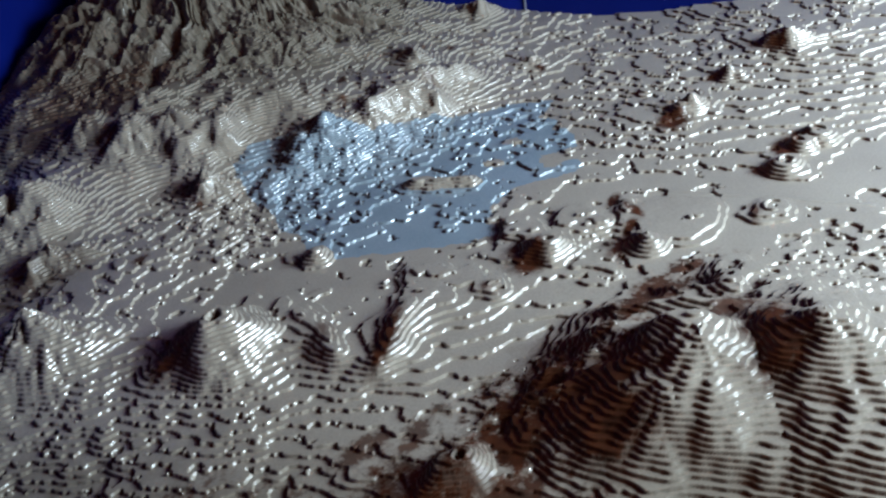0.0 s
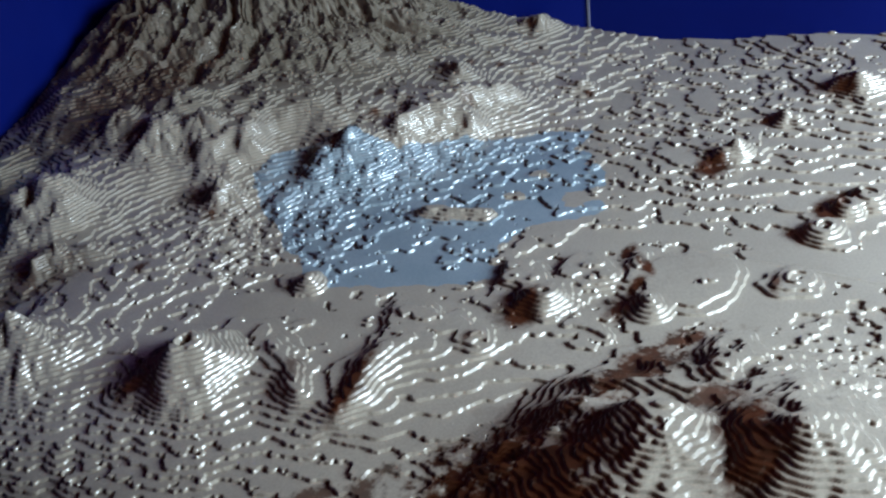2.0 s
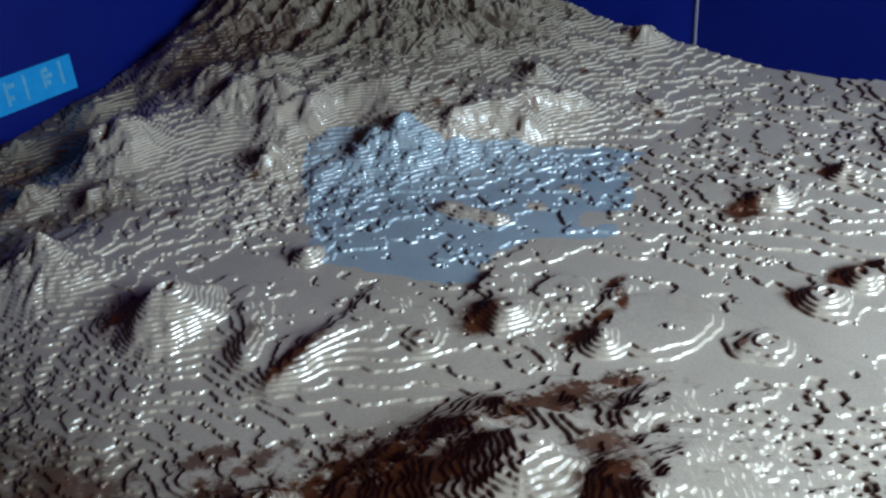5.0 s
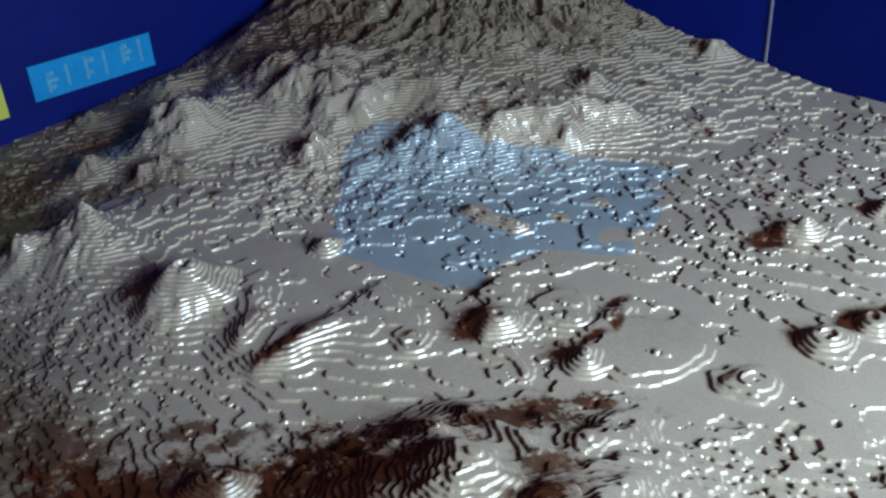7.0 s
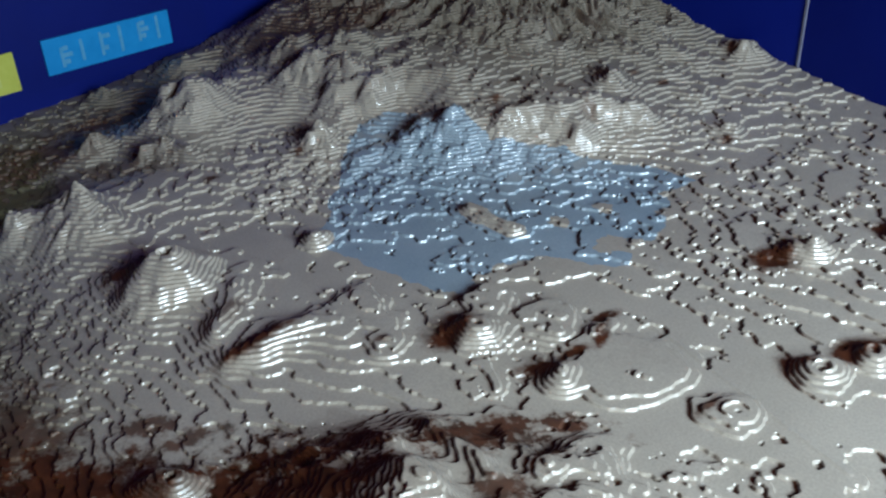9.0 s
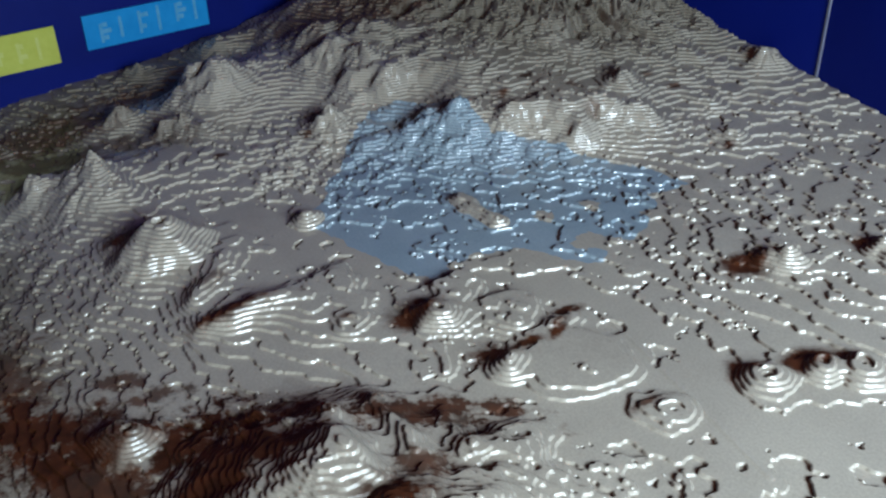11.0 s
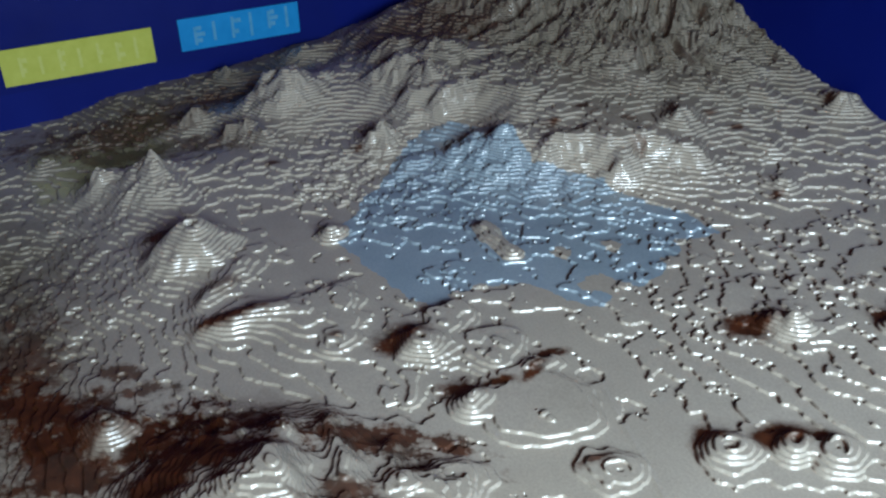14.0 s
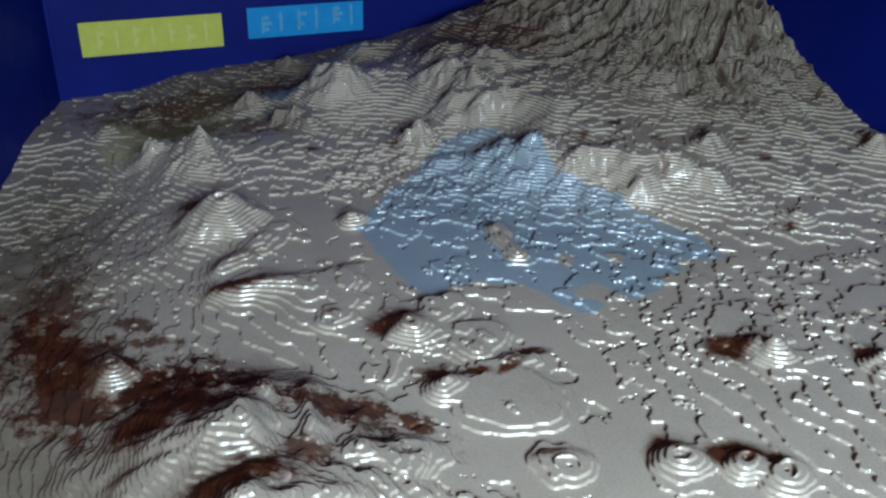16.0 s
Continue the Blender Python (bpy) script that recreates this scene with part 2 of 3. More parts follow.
# the left side: sharp peaks and knobs
H = H + hill(-0.676, 1.275, 0.115, 0.088, 1.15, 6, 0.4) + hill(-0.745, 1.190, 0.06, 0.045, 1.3, 5) + hill(-0.62, 1.22, 0.10, 0.03, 1.4, 5)
H = H + hill(-0.885, 1.495, 0.05, 0.040, 1.5) + hill(-0.708, 1.528, 0.045, 0.042, 1.5) + hill(-0.735, 1.505, 0.03, 0.025, 1.5) + hill(-0.66, 1.56, 0.04, 0.022, 1.4) + hill(-1.062, 1.285, 0.05, 0.026, 1.4)
H = H + hill(-0.98, 1.16, 0.05, 0.02, 1.4) + hill(-1.10, 1.72, 0.07, 0.03, 1.5) + hill(-1.02, 1.90, 0.09, 0.03, 1.5)

# cinder cones: x, y, foot radius, height, crater radius
CONES = [
    (-0.360, 1.195, 0.090, 0.048, 0.012), (0.538, 1.728, 0.034, 0.031, 0.0), (0.828, 1.924, 0.05, 0.030, 0.0),
    (0.670, 1.837, 0.032, 0.020, 0.0), (0.634, 1.452, 0.038, 0.027, 0.012), (0.692, 1.512, 0.032, 0.026, 0.012),
    (0.738, 1.545, 0.037, 0.028, 0.015), (0.549, 1.318, 0.044, 0.021, 0.016), (0.180, 1.318, 0.050, 0.032, 0.008),
    (0.327, 1.285, 0.034, 0.024, 0.0), (0.066, 1.217, 0.036, 0.018, 0.014), (-0.225, 1.422, 0.032, 0.020, 0.0),
    (0.429, 1.152, 0.058, 0.026, 0.022), (-0.025, 0.873, 0.048, 0.034, 0.010),
]
for cx, cy, cr, ch, cm in CONES:
    H = H + cinder_cone(cx, cy, cr, ch, cm)
H = H + 0.014 * bell(-0.37, 1.17, 0.15) + 0.005 * bell(0.65, 1.48, 0.10) + 0.008 * bell(0.49, 1.73, 0.09)

# lava plateaus, ramparts, the island ridge
H = H + table_hill(0.250, 1.395, 0.052, 0.013) + table_hill(0.405, 1.345, 0.080, 0.012) + table_hill(0.14, 1.40, 0.045, 0.012)
H = H + ridge(-0.070, 1.205, -0.112, 1.095, 0.028, 0.017) + 0.011 * bell(-0.045, 1.20, 0.085, 0.075) + ridge(-0.23, 1.22, -0.17, 1.13, 0.022, 0.016)
H = H + ridge(-0.05, 1.31, 0.02, 1.27, 0.03, 0.012) + ridge(0.315, 1.36, 0.34, 1.44, 0.018, 0.012) + ridge(0.22, 1.25, 0.26, 1.22, 0.012, 0.008)
H = H + ridge(-0.041, 1.630, 0.078, 1.598, 0.020, 0.020)

# small relief everywhere, rougher on lava and on the mountains
lava = np.clip(bell(0.60, 1.10, 0.17, 0.10, 15) * 1.5, 0, 1)
high = np.clip((H - 0.80) / 0.12, 0, 1)
foot = np.clip(bell(-0.60, 1.98, 0.34, 0.13, 12) * 1.3 + bell(0.0, 2.05, 0.2, 0.08), 0, 1)
dots = np.clip(1.3 * bell(0.45, 1.75, 0.22, 0.22) + 0.9 * bell(0.75, 1.95, 0.35, 0.25), 0, 1)
H = H + 0.0035 * (1 - 0.6 * np.clip((X - 0.28) / 0.1, 0, 1)) * fractal(X, Y, 0.18, 101, 3)
calm = np.clip(0.62 + 1.1 * fractal(X, Y, 0.14, 141, 2), 0.12, 1.5)
for fx, fy, fa, fb, ft in ((0.0, 1.10, 0.17, 0.05, 12), (0.42, 1.36, 0.13, 0.08, 20), (0.47, 1.24, 0.10, 0.05, 20), (-0.62, 1.76, 0.09, 0.05, 20), (0.24, 1.70, 0.06, 0.12, 0),
                           (0.0, 1.43, 0.10, 0.03, 5), (-0.42, 1.36, 0.10, 0.05, 20), (0.33, 1.84, 0.05, 0.10, 0), (-0.66, 1.62, 0.10, 0.03, 20), (0.78, 1.70, 0.12, 0.08, 30)):
    calm = calm * (1 - 0.88 * np.clip(1.5 * bell(fx, fy, fa, fb, ft), 0, 1))
busy = 0.9 * bell(-0.10, 1.78, 0.32, 0.16, 12) + 1.2 * bell(-0.50, 1.54, 0.24, 0.20) + 0.6 * bell(-0.10, 1.52, 0.25, 0.12) + 0.55 * bell(0.25, 2.20, 0.35, 0.20)
busy = busy + 0.5 * dots + 0.8 * bell(-0.52, 0.98, 0.32, 0.20) + 0.7 * bell(-1.05, 1.50, 0.22, 0.42, -12) + 0.7 * bell(0.20, 1.36, 0.14, 0.13) + 0.5 * bell(-0.10, 1.27, 0.16, 0.10) + 0.8 * bell(0.60, 1.08, 0.2, 0.14)
busy = np.clip(busy, 0, 1.15) * np.clip(calm + 0.42, 0.18, 1.15)
H = H + (0.0012 + 0.0016 * busy + 0.0026 * high) * fractal(X, Y, 0.050, 131, 2, 0.6)
H = H + STEP * (0.13 + 0.72 * busy) * fractal(X, Y, 0.026, 135, 3, 0.6)
H = H + 0.0026 * bell(-0.33, 1.77, 0.08, 0.12, 15) * fractal(X, Y, 0.045, 145, 2, 0.6)
H = H + 0.0042 * lava * fractal(X, Y * 1.6, 0.024, 171, 2) + 0.009 * foot * (0.4 - np.abs(fractal(X, Y, 0.085, 211, 3))) + 0.0035 * high * (1 - np.abs(fractal(X, Y, 0.09, 191, 3)))

# cut into layers: flat treads and short steep risers
gyy, gxx = np.gradient(H, CELL)
slope = np.hypot(gxx, gyy) + 1e-5
level = H / STEP + 0.15
k = np.floor(level)
gain = np.clip(STEP / (slope * 0.0030), 1.6, None)
rise = np.clip((level - k - 0.5) * gain + 0.5, 0, 1)
Z = STEP * (k - 0.15 + rise * rise * (3 - 2 * rise)) * 0.94 + 0.06 * H

# raised seams where the panels of the cast meet
def seam(x0, y0, x1, y1, w, h):
    dx, dy = x1 - x0, y1 - y0
    k = np.clip(((X - x0) * dx + (Y - y0) * dy) / (dx * dx + dy * dy), 0, 1)
    return h * np.exp(-(np.hypot(X - x0 - k * dx, Y - y0 - k * dy) / w) ** 2)


creases = seam(0.383, 1.470, 0.702, 1.283, 0.0035, 0.0011) + seam(-0.615, 1.848, -0.509, 1.804, 0.005, 0.0022)
Z = Z + creases
seam_y, seam_x = np.gradient(creases, CELL)

# ---- which part of the model each cell belongs to ----
LX, LY = X + 0.006 * fractal(X, Y, 0.03, 41, 4), Y + 0.006 * fractal(X, Y, 0.03, 51, 4)
BLUE_AREA = [(-0.19, 1.415), (-0.12, 1.405), (-0.05, 1.395), (0.06, 1.392), (0.105, 1.41), (0.088, 1.455), (0.095, 1.495), (0.125, 1.535),
             (0.15, 1.56), (0.205, 1.575), (0.27, 1.582), (0.295, 1.605), (0.285, 1.634), (0.24, 1.606), (0.222, 1.615), (0.225, 1.675),
             (0.27, 1.672), (0.305, 1.70), (0.303, 1.745), (0.27, 1.785), (0.285, 1.82), (0.258, 1.858), (0.295, 1.922), (0.21, 1.94),
             (0.12, 1.924), (0.04, 1.908), (-0.04, 1.878), (-0.105, 1.848), (-0.155, 1.865), (-0.26, 1.888), (-0.37, 1.86), (-0.41, 1.80),
             (-0.375, 1.72), (-0.35, 1.665), (-0.31, 1.60), (-0.295, 1.545), (-0.262, 1.51), (-0.235, 1.45)]
blue = inside(BLUE_AREA)
for bx, by, br in ((0.237, 1.650, 0.026), (0.132, 1.682, 0.020), (0.180, 1.758, 0.021), (0.262, 1.848, 0.014)):
    blue &= np.hypot(LX - bx, (LY - by) * 1.5) > br
islet = ridge(-0.041, 1.630, 0.078, 1.598, 0.020, 1.0) > 0.30
blue &= ~islet

# darker, matt ground: the volcano, its foothills and the strip along the west wall
dull = 0.85 * np.clip((0.95 - np.hypot(WX + 0.52, WY - 2.68)) / 0.45, 0, 1)
dull = np.maximum(dull, 0.85 * np.clip(1.25 * bell(-1.12, 1.62, 0.22, 0.52, -12), 0, 1))
dull = np.maximum(dull, 0.55 * np.clip(1.4 * bell(-0.88, 1.36, 0.17, 0.36, -30), 0, 1))
dull = np.maximum(dull, 0.90 * np.clip(1.4 * bell(-0.48, 0.84, 0.42, 0.17, -22), 0, 1)) * (1 - 0.3 * np.abs(fractal(X, Y, 0.06, 331, 3)))
dull = np.maximum(dull, 0.7 * np.clip(1.3 * bell(0.12, 0.66, 0.26, 0.14), 0, 1))
dull = dull * (1 - 0.9 * np.clip(1.3 * bell(-0.69, 1.27, 0.12, 0.11), 0, 1)) * (1 - 0.75 * np.clip(1.3 * bell(-0.78, 1.69, 0.15, 0.13), 0, 1)) * (1 - 0.6 * np.clip(1.3 * bell(-0.45, 1.86, 0.12, 0.08), 0, 1)) * (1 - 0.6 * bell(-0.03, 1.96, 0.16, 0.08, 25))
dull[blue] = 0

# The paint was blown on from the east side at a low slant: the lee of a step or a hill keeps the unpainted brown cast,
# and its window shade is painted in with it.
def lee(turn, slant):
    """How deep each cell lies below the low slant from the east, spray and shade alike, in metres."""
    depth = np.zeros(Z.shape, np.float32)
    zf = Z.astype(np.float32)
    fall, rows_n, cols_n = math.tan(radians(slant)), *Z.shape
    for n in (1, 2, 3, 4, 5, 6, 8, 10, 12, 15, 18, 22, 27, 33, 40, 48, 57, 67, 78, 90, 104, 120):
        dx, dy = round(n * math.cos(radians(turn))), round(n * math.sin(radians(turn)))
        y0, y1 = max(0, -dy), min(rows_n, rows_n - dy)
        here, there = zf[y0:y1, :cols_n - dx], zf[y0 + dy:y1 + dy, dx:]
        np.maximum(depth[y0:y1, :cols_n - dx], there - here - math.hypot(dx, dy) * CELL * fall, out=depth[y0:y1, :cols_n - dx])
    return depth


bare_shade = np.zeros(X.shape)
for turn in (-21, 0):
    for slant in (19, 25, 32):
        bare_shade += np.clip(lee(turn, slant) / 0.0016, 0, 1) / 6
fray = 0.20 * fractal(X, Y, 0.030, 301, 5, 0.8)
bare_shade = np.clip((bare_shade * (1 + fray) - 0.12) / 0.6, 0, 1) * (1 - 0.45 * np.clip((0.75 - dm) / 0.2, 0, 1))
# slopes that lean east, towards spray and window, are painted less brown
east_fade = 1 - 0.5 * np.clip(-gxx * 2.0 - 0.25, 0, 1)


def bare_shade_patch(x, y, a, b, turn, cover=1.0, ragged=1.0):
    """A brown stretch, unpainted cast with the shade of its flank painted in: centre, half length, half width,
    direction of the length, cover.
    """
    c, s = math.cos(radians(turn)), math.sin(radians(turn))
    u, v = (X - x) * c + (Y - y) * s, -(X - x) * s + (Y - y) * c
    np.maximum(bare_shade, cover * east_fade * np.clip((1.22 - np.hypot(u / a, v / b) + ragged * fray) / 0.62, 0, 1), out=bare_shade)


bare_shade_patch(0.132, 1.300, 0.048, 0.042, 80, 1.0, 0.6)
bare_shade_patch(0.500, 1.702, 0.046, 0.036, 60, 1.0, 0.7)
bare_shade_patch(0.805, 1.945, 0.036, 0.022, 70)
bare_shade_patch(0.662, 1.530, 0.056, 0.028, 55, 1.0, 0.6)
bare_shade_patch(0.602, 1.466, 0.034, 0.016, 70)
bare_shade_patch(0.520, 1.318, 0.032, 0.010, 75, 0.9)
bare_shade_patch(0.293, 1.292, 0.036, 0.026, 60)
bare_shade_patch(0.055, 1.228, 0.016, 0.010, 60, 0.8)
bare_shade_patch(0.10, 0.985, 0.16, 0.045, 25, 1.0, 2.2)
bare_shade_patch(0.06, 0.92, 0.17, 0.065, 20, 1.0, 1.8)
bare_shade_patch(-0.10, 0.85, 0.20, 0.070, 15, 0.9, 2.2)
bare_shade_patch(0.29, 1.125, 0.11, 0.045, 35, 0.95, 2.6)
bare_shade_patch(-0.165, 0.945, 0.05, 0.018, 35, 0.85, 2.0)
bare_shade_patch(-0.075, 0.960, 0.045, 0.018, 60, 0.85, 2.0)
bare_shade_patch(0.390, 0.93, 0.048, 0.085, -5)
bare_shade_patch(0.190, 0.948, 0.085, 0.045, 22, 1.0, 1.0)
bare_shade_patch(-0.33, 0.82, 0.15, 0.050, -10, 0.5, 2.0)
bare_shade_patch(-0.425, 1.195, 0.060, 0.035, 40)
bare_shade_patch(-1.02, 1.36, 0.24, 0.11, 60, 0.85, 1.8)
bare_shade_patch(0.160, 0.880, 0.065, 0.075, 0, 1.0, 0.8)
# brown pockets behind the small hills, their shade put into the colour
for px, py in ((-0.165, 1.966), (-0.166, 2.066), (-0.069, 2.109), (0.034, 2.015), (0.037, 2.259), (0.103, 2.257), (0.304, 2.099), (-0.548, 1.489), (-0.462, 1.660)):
    bare_shade_patch(px, py, 0.020, 0.013, 60, 0.95, 1.2)
# the south-west stretches also carry the weaker light there as darker colour
bare_shade_patch(-0.18, 0.81, 0.18, 0.075, 10, 1.0, 2.2)
bare_shade_patch(-0.31, 0.86, 0.15, 0.060, -10, 0.75, 2.4)
bare_shade_patch(-0.02, 0.80, 0.16, 0.070, 10, 0.95, 1.8)
bare_shade_patch(0.36, 1.19, 0.050, 0.022, 25, 0.95, 2.2)
bare_shade_patch(0.375, 1.02, 0.035, 0.050, 0, 0.9, 2.2)
bare_shade_patch(-0.105, 1.140, 0.085, 0.022, 68)
bare_shade_patch(-0.195, 1.180, 0.040, 0.012, 110, 0.7)
bare_shade_patch(0.315, 1.450, 0.030, 0.012, 60)
bare_shade_patch(0.335, 1.395, 0.030, 0.012, 100)
bare_shade_patch(0.312, 1.335, 0.035, 0.010, 55)
bare_shade_patch(-0.800, 1.430, 0.140, 0.040, 38, 0.65, 2.2)
bare_shade_patch(-0.900, 1.300, 0.150, 0.060, 38, 0.7, 2.2)
bare_shade_patch(-0.980, 1.640, 0.170, 0.070, 60, 0.9, 1.6)
bare_shade_patch(-0.760, 2.120, 0.240, 0.150, 40, 0.75)
bare_shade_patch(-0.860, 2.330, 0.200, 0.100, 75, 0.75)
bare_shade_patch(-0.048, 1.634, 0.016, 0.012, 0, 0.9)
bare_shade_patch(-0.250, 1.860, 0.040, 0.022, 60, 0.75)


plan = [SW, S, SE, NE, SEAM, NW]
LX, LY = X, Y
keep = inside([tuple(p) for p in plan])

part_id = np.zeros(X.shape, int)
part_id[blue] = 1
part_id[islet] = 2
part_id[(np.hypot(X + 0.52, Y - 2.68) < 0.62) & ~blue] = 3
part_id[(np.hypot((X - 0.36) / 0.24, (Y - 0.86) / 0.20) < 1)] = 4
for n, (cx, cy, cr, ch, cm) in enumerate(CONES):
    part_id[np.hypot(X - cx, Y - cy) < cr * 1.05] = 10 + n
PEAKS = [(-0.834, 1.715, 0.13), (-0.445, 1.725, 0.055), (-0.46, 1.87, 0.075), (-0.655, 1.884, 0.07), (-0.201, 1.844, 0.06), (-0.097, 1.925, 0.055),
         (-0.676, 1.275, 0.085), (-0.745, 1.19, 0.05), (-0.885, 1.495, 0.05), (-0.708, 1.528, 0.04), (0.02, 2.18, 0.05)]
for n, (cx, cy, cr) in enumerate(PEAKS):
    part_id[(np.hypot(X - cx, Y - cy) < cr) & (part_id != 1)] = 40 + n

steep = 0.94 * gain * 6 * rise * (1 - rise) + 0.06
NORMALS = np.stack([-gxx * steep - seam_x, -gyy * steep - seam_y, np.ones_like(Z)], -1)
NORMALS /= np.linalg.norm(NORMALS, axis=-1, keepdims=True)
ROWS_N, COLS_N = X.shape
index = np.arange(ROWS_N * COLS_N).reshape(ROWS_N, COLS_N)
quads = np.stack([index[:-1, :-1], index[:-1, 1:], index[1:, 1:], index[1:, :-1]], -1).reshape(-1, 4)
quad_part = part_id[:-1, :-1].ravel()
quad_keep = (keep[:-1, :-1] & keep[1:, 1:] & keep[:-1, 1:] & keep[1:, :-1]).ravel()
points_all = np.stack([X, Y, Z], -1).reshape(-1, 3).astype(np.float32)
normals_all = NORMALS.reshape(-1, 3).astype(np.float32)
bare_shade_all = bare_shade.ravel().astype(np.float32)
dull_all = dull.ravel().astype(np.float32)


def sheet(name, chosen, material, parent, label=""):
    """The cells of one part as a mesh, with the normals of the whole relief."""
    q = quads[chosen]
    used, inverse = np.unique(q, return_inverse=True)
    me = bpy.data.meshes.new(name)
    me.vertices.add(len(used))
    me.vertices.foreach_set("co", points_all[used].ravel())
    me.loops.add(q.size)
    me.loops.foreach_set("vertex_index", inverse.astype(np.int32).ravel())
    me.polygons.add(len(q))
    me.polygons.foreach_set("loop_start", np.arange(0, q.size, 4, dtype=np.int32))
    me.update(calc_edges=True)
    me.polygons.foreach_set("use_smooth", np.ones(len(q), bool))
    me.attributes.new("dull", 'FLOAT', 'POINT').data.foreach_set("value", dull_all[used])
    me.attributes.new("bare_shade", 'FLOAT', 'POINT').data.foreach_set("value", bare_shade_all[used])
    me.normals_split_custom_set_from_vertices(normals_all[used])
    me.materials.append(material)
    ob = new(name, me)
    ob.parent = parent
    if label:
        ob["label"] = label
    return ob


relief_model = tagged(new("relief_model"), "large layered topographic relief model, glossy grey with a blue basin", "relief model")
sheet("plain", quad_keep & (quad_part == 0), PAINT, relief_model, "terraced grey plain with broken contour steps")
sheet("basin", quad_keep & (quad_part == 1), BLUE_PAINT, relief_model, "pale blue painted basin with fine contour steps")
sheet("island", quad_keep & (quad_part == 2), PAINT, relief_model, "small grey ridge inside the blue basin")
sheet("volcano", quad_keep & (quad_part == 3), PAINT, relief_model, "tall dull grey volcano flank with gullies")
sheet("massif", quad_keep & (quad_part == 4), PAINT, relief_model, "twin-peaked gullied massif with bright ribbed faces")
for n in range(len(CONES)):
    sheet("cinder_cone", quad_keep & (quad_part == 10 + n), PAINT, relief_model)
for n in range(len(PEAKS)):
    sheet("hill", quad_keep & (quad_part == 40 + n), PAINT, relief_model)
part("plinth", prism([SW, S, SE, NE, SEAM, NW], 0.0, 0.66), PLINTH, relief_model, "dark board plinth")

# rim boards that close the cut edge between plinth and surface on the open sides
for p, q, h in ((SW, S, 0.675), (S, SE, 0.70), (SE, NE, 0.72)):
    part("rim_board", slab(p, q, 0.655, h, -0.012, -0.001), PLINTH, relief_model)

# ---- the blue screens behind the model ----
def wall(name, p, q, z0=0.0, z1=2.7, thick=0.06, material=WALL_BLUE, label="deep blue painted wall panel"):
    ob = part(name, slab(p, q, z0, z1, -thick, 0.0), material)
    return tagged(ob, label, "wall", "", "structure")


wall("wall_west", NW, SW)
wall("wall_north", SEAM - (SEAM - NW).normalized() * 0.002, NW)
END = NE + (NE - SEAM).normalized() * 0.45
wall("wall_north_east", END, SEAM)
joint = tagged(part("joint_strip", slab(SEAM + Vector((0.004, -0.004)), SEAM + Vector((-0.001, -0.0015)), 0.80, 1.60, -0.001, 0.003), CORD),
               "thin pale strip over the joint of two blue panels", "joint strip", "", "structure")
wall("wall_south_west", SW, SW + (S - SW).normalized() * 0.85)

# ---- cards on the west wall ----
AX = (NW - SW).normalized()


def along(s):
    return SW + AX * s


def card(name, s0, s1, z0, z1, material, label, ink, glyphs, lo, hi):
    """A printed card: s0, s1 along the west wall from its south end. The print is illegible: short bars, some with side bars."""
    root = tagged(new(name), label, "sign")
    part("panel", slab(along(s1), along(s0), z0, z1, 0.012, 0.018, 0.001), material, root)
    n, hz = len(glyphs), z1 - z0
    for i, (w, h0, h1, arms) in enumerate(glyphs):
        c = s0 + (s1 - s0) * (lo + (hi - lo) * (i + 0.5) / n)
        part("print_bar", slab(along(c + 0.004), along(c - 0.004), z0 + h0 * hz, z0 + h1 * hz, 0.018, 0.0186), ink, root)
        for k in range(arms):
            h = h0 + (h1 - h0) * (k + 0.4) / arms
            e = w * (0.6 + 0.4 * ((i + k) % 2))
            part("print_bar", slab(along(c + 0.004 + e), along(c + 0.0042), z0 + h * hz, z0 + (h + 0.13) * hz, 0.018, 0.0186), ink, root)
    return root


backing = tagged(part("backing_board", slab(along(0.965), along(0.012), 0.838, 1.30, 0.001, 0.012, 0.001), BOARD_BLUE),
                 "dark navy board fixed to the blue wall behind the cards", "board")
S_Y0, S_Y1, S_C0, S_C1 = 0.075, 0.448, 0.518, 0.854
card("yellow_sign", S_Y0, S_Y1, 0.858, 0.950, YELLOW, "yellow printed card on the navy board, print illegible", PALE_YELLOW,
     [(0.012, 0.2, 0.75, 2), (0.014, 0.2, 0.7, 0), (0.010, 0.2, 0.8, 2), (0.016, 0.2, 0.75, 0), (0.012, 0.25, 0.8, 1), (0.014, 0.2, 0.75, 2), (0.010, 0.2, 0.8, 0)], 0.06, 0.94)
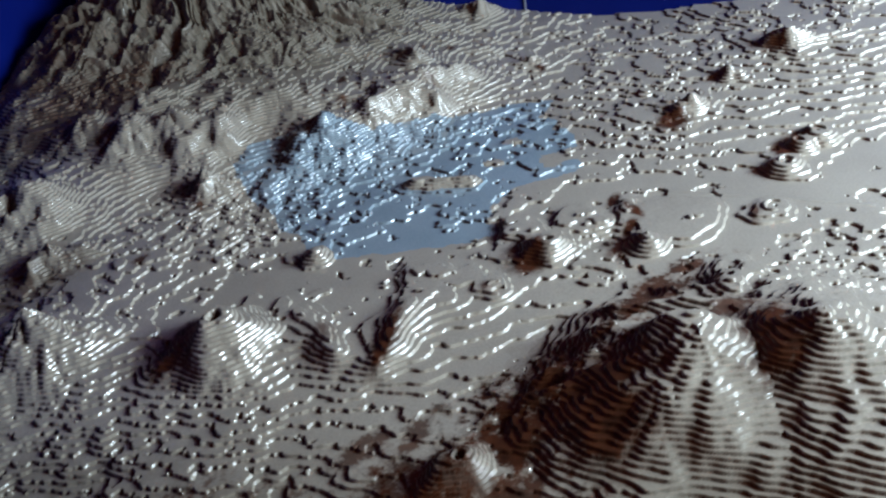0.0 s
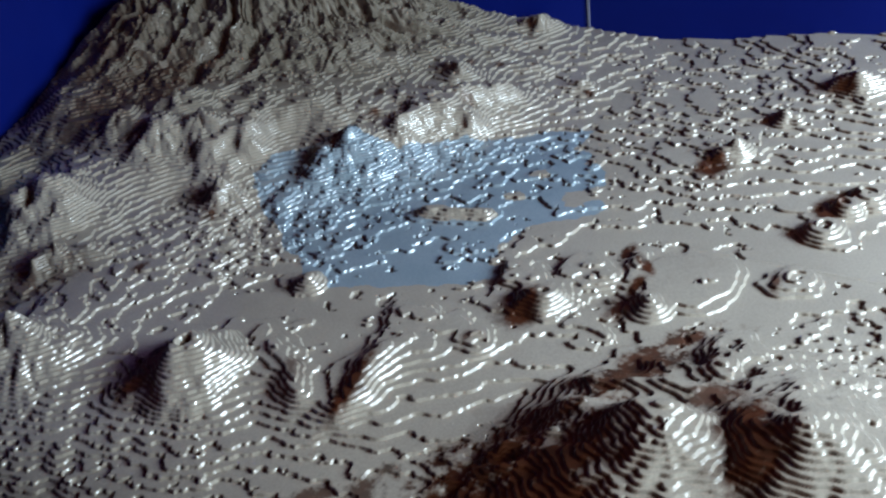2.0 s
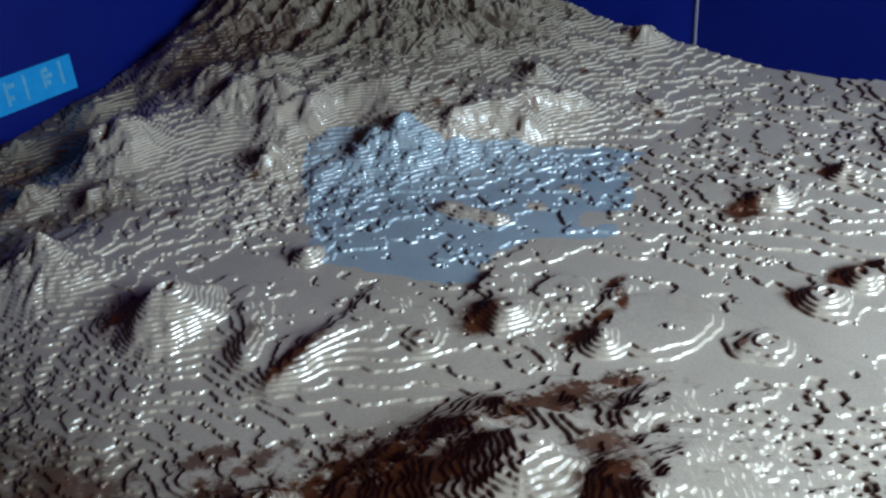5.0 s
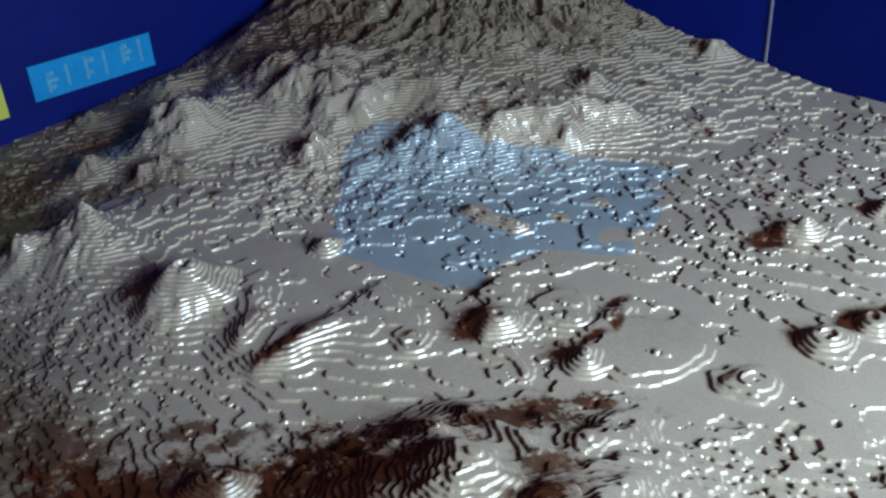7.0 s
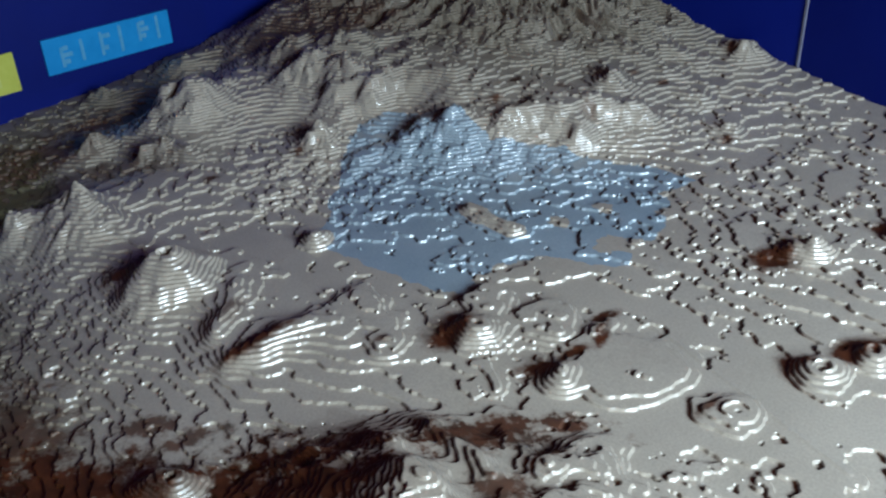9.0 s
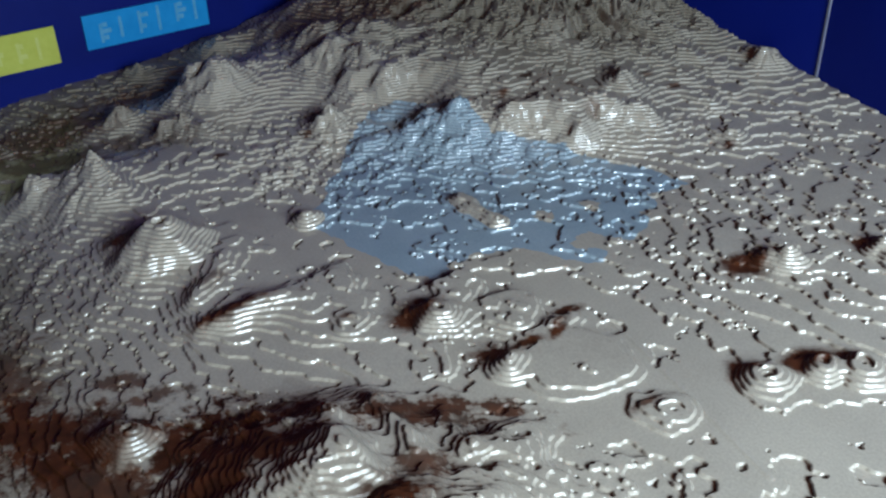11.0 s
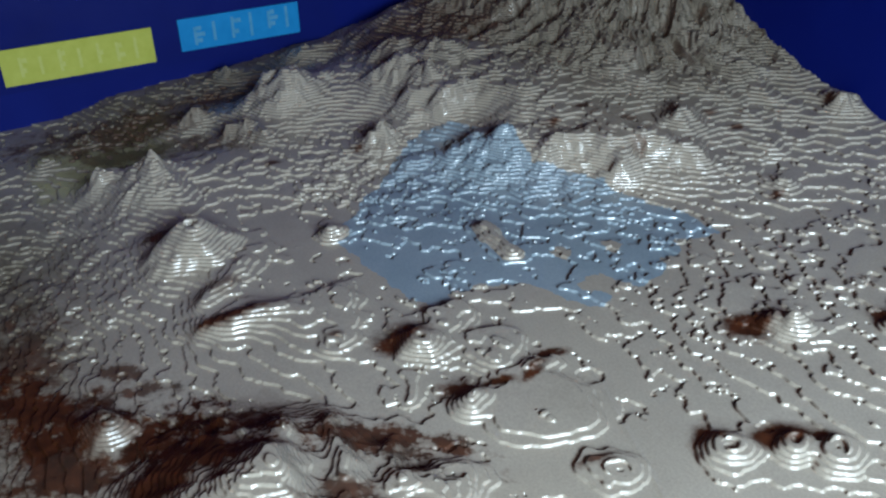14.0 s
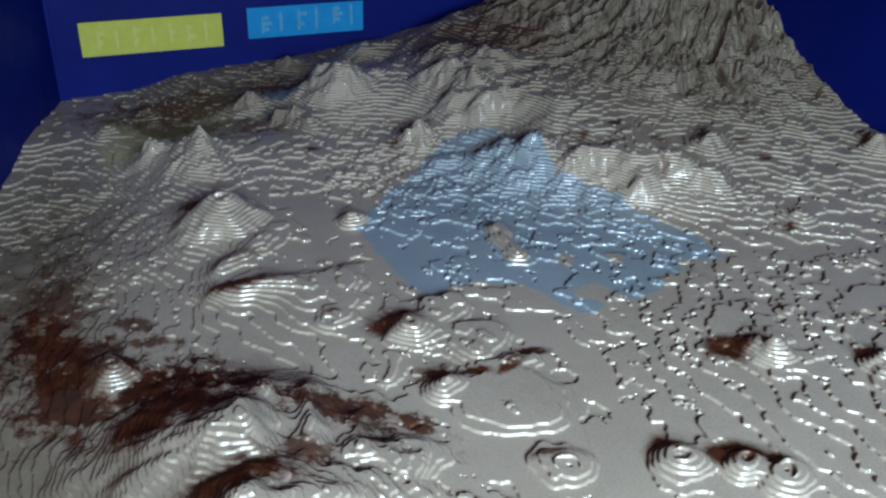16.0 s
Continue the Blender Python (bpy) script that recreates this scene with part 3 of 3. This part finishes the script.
card("cyan_sign", S_C0, S_C1, 0.872, 0.958, CYAN, "cyan printed card with pale illegible letters", PALE_INK,
     [(0.022, 0.14, 0.70, 3), (0.004, 0.20, 0.80, 0), (0.020, 0.18, 0.85, 2), (0.004, 0.15, 0.90, 0), (0.022, 0.30, 0.85, 3), (0.004, 0.25, 0.92, 0)], 0.05, 0.97)

# ---- the unseen room round it, added so that its brown bounce warms the shade ----
X0, X1, Y0, Y1, TOP = -2.6, 2.15, -2.4, 3.6, 2.75
tagged(part("floor", box(X0 - 0.1, X1 + 0.1, Y0 - 0.1, Y1 + 0.1, -0.06, 0.0), FLOOR), "unseen brown floor added under the exhibition room", "floor", "", "structure")
tagged(part("ceiling", box(X0 - 0.1, X1 + 0.1, Y0 - 0.1, Y1 + 0.1, TOP, TOP + 0.08), BOUNCE_BROWN), "unseen brown ceiling added for warm bounce", "ceiling", "", "structure")
tagged(part("wall_room_west", box(X0 - 0.1, X0, Y0, Y1, 0, TOP), BOUNCE_BROWN), "unseen brown room wall added for warm bounce", "wall", "", "structure")
tagged(part("wall_room_south", box(X0, X1, Y0 - 0.1, Y0, 0, TOP), BOUNCE_BROWN), "unseen brown room wall added for warm bounce", "wall", "", "structure")
tagged(part("wall_room_north", box(X0, X1, Y1, Y1 + 0.1, 0, TOP), BOUNCE_BROWN), "unseen brown room wall added for warm bounce", "wall", "", "structure")
WY0, WY1, WZ0, WZ1 = -0.25, 1.65, 1.24, 2.04
for nm, a, b, c, d in (("wall_east_low", Y0, Y1, 0, WZ0), ("wall_east_high", Y0, Y1, WZ1, TOP), ("wall_east_south", Y0, WY0, WZ0, WZ1), ("wall_east_north", WY1, Y1, WZ0, WZ1)):
    tagged(part(nm, box(X1, X1 + 0.1, a, b, c, d), BOUNCE_BROWN), "unseen brown wall beside the window, added for warm bounce", "wall", "", "structure")
window_1 = tagged(new("window_1"), "wide daylight window in the room wall", "window", "", "structure")
for a, b, c, d in ((WY0, WY1, WZ0, WZ0 + 0.05), (WY0, WY1, WZ1 - 0.05, WZ1), (WY0, WY0 + 0.05, WZ0 + 0.05, WZ1 - 0.05), (WY1 - 0.05, WY1, WZ0 + 0.05, WZ1 - 0.05)):
    part("window_frame", box(X1 + 0.02, X1 + 0.07, a, b, c, d, 0.004), WHITE_FRAME, window_1)
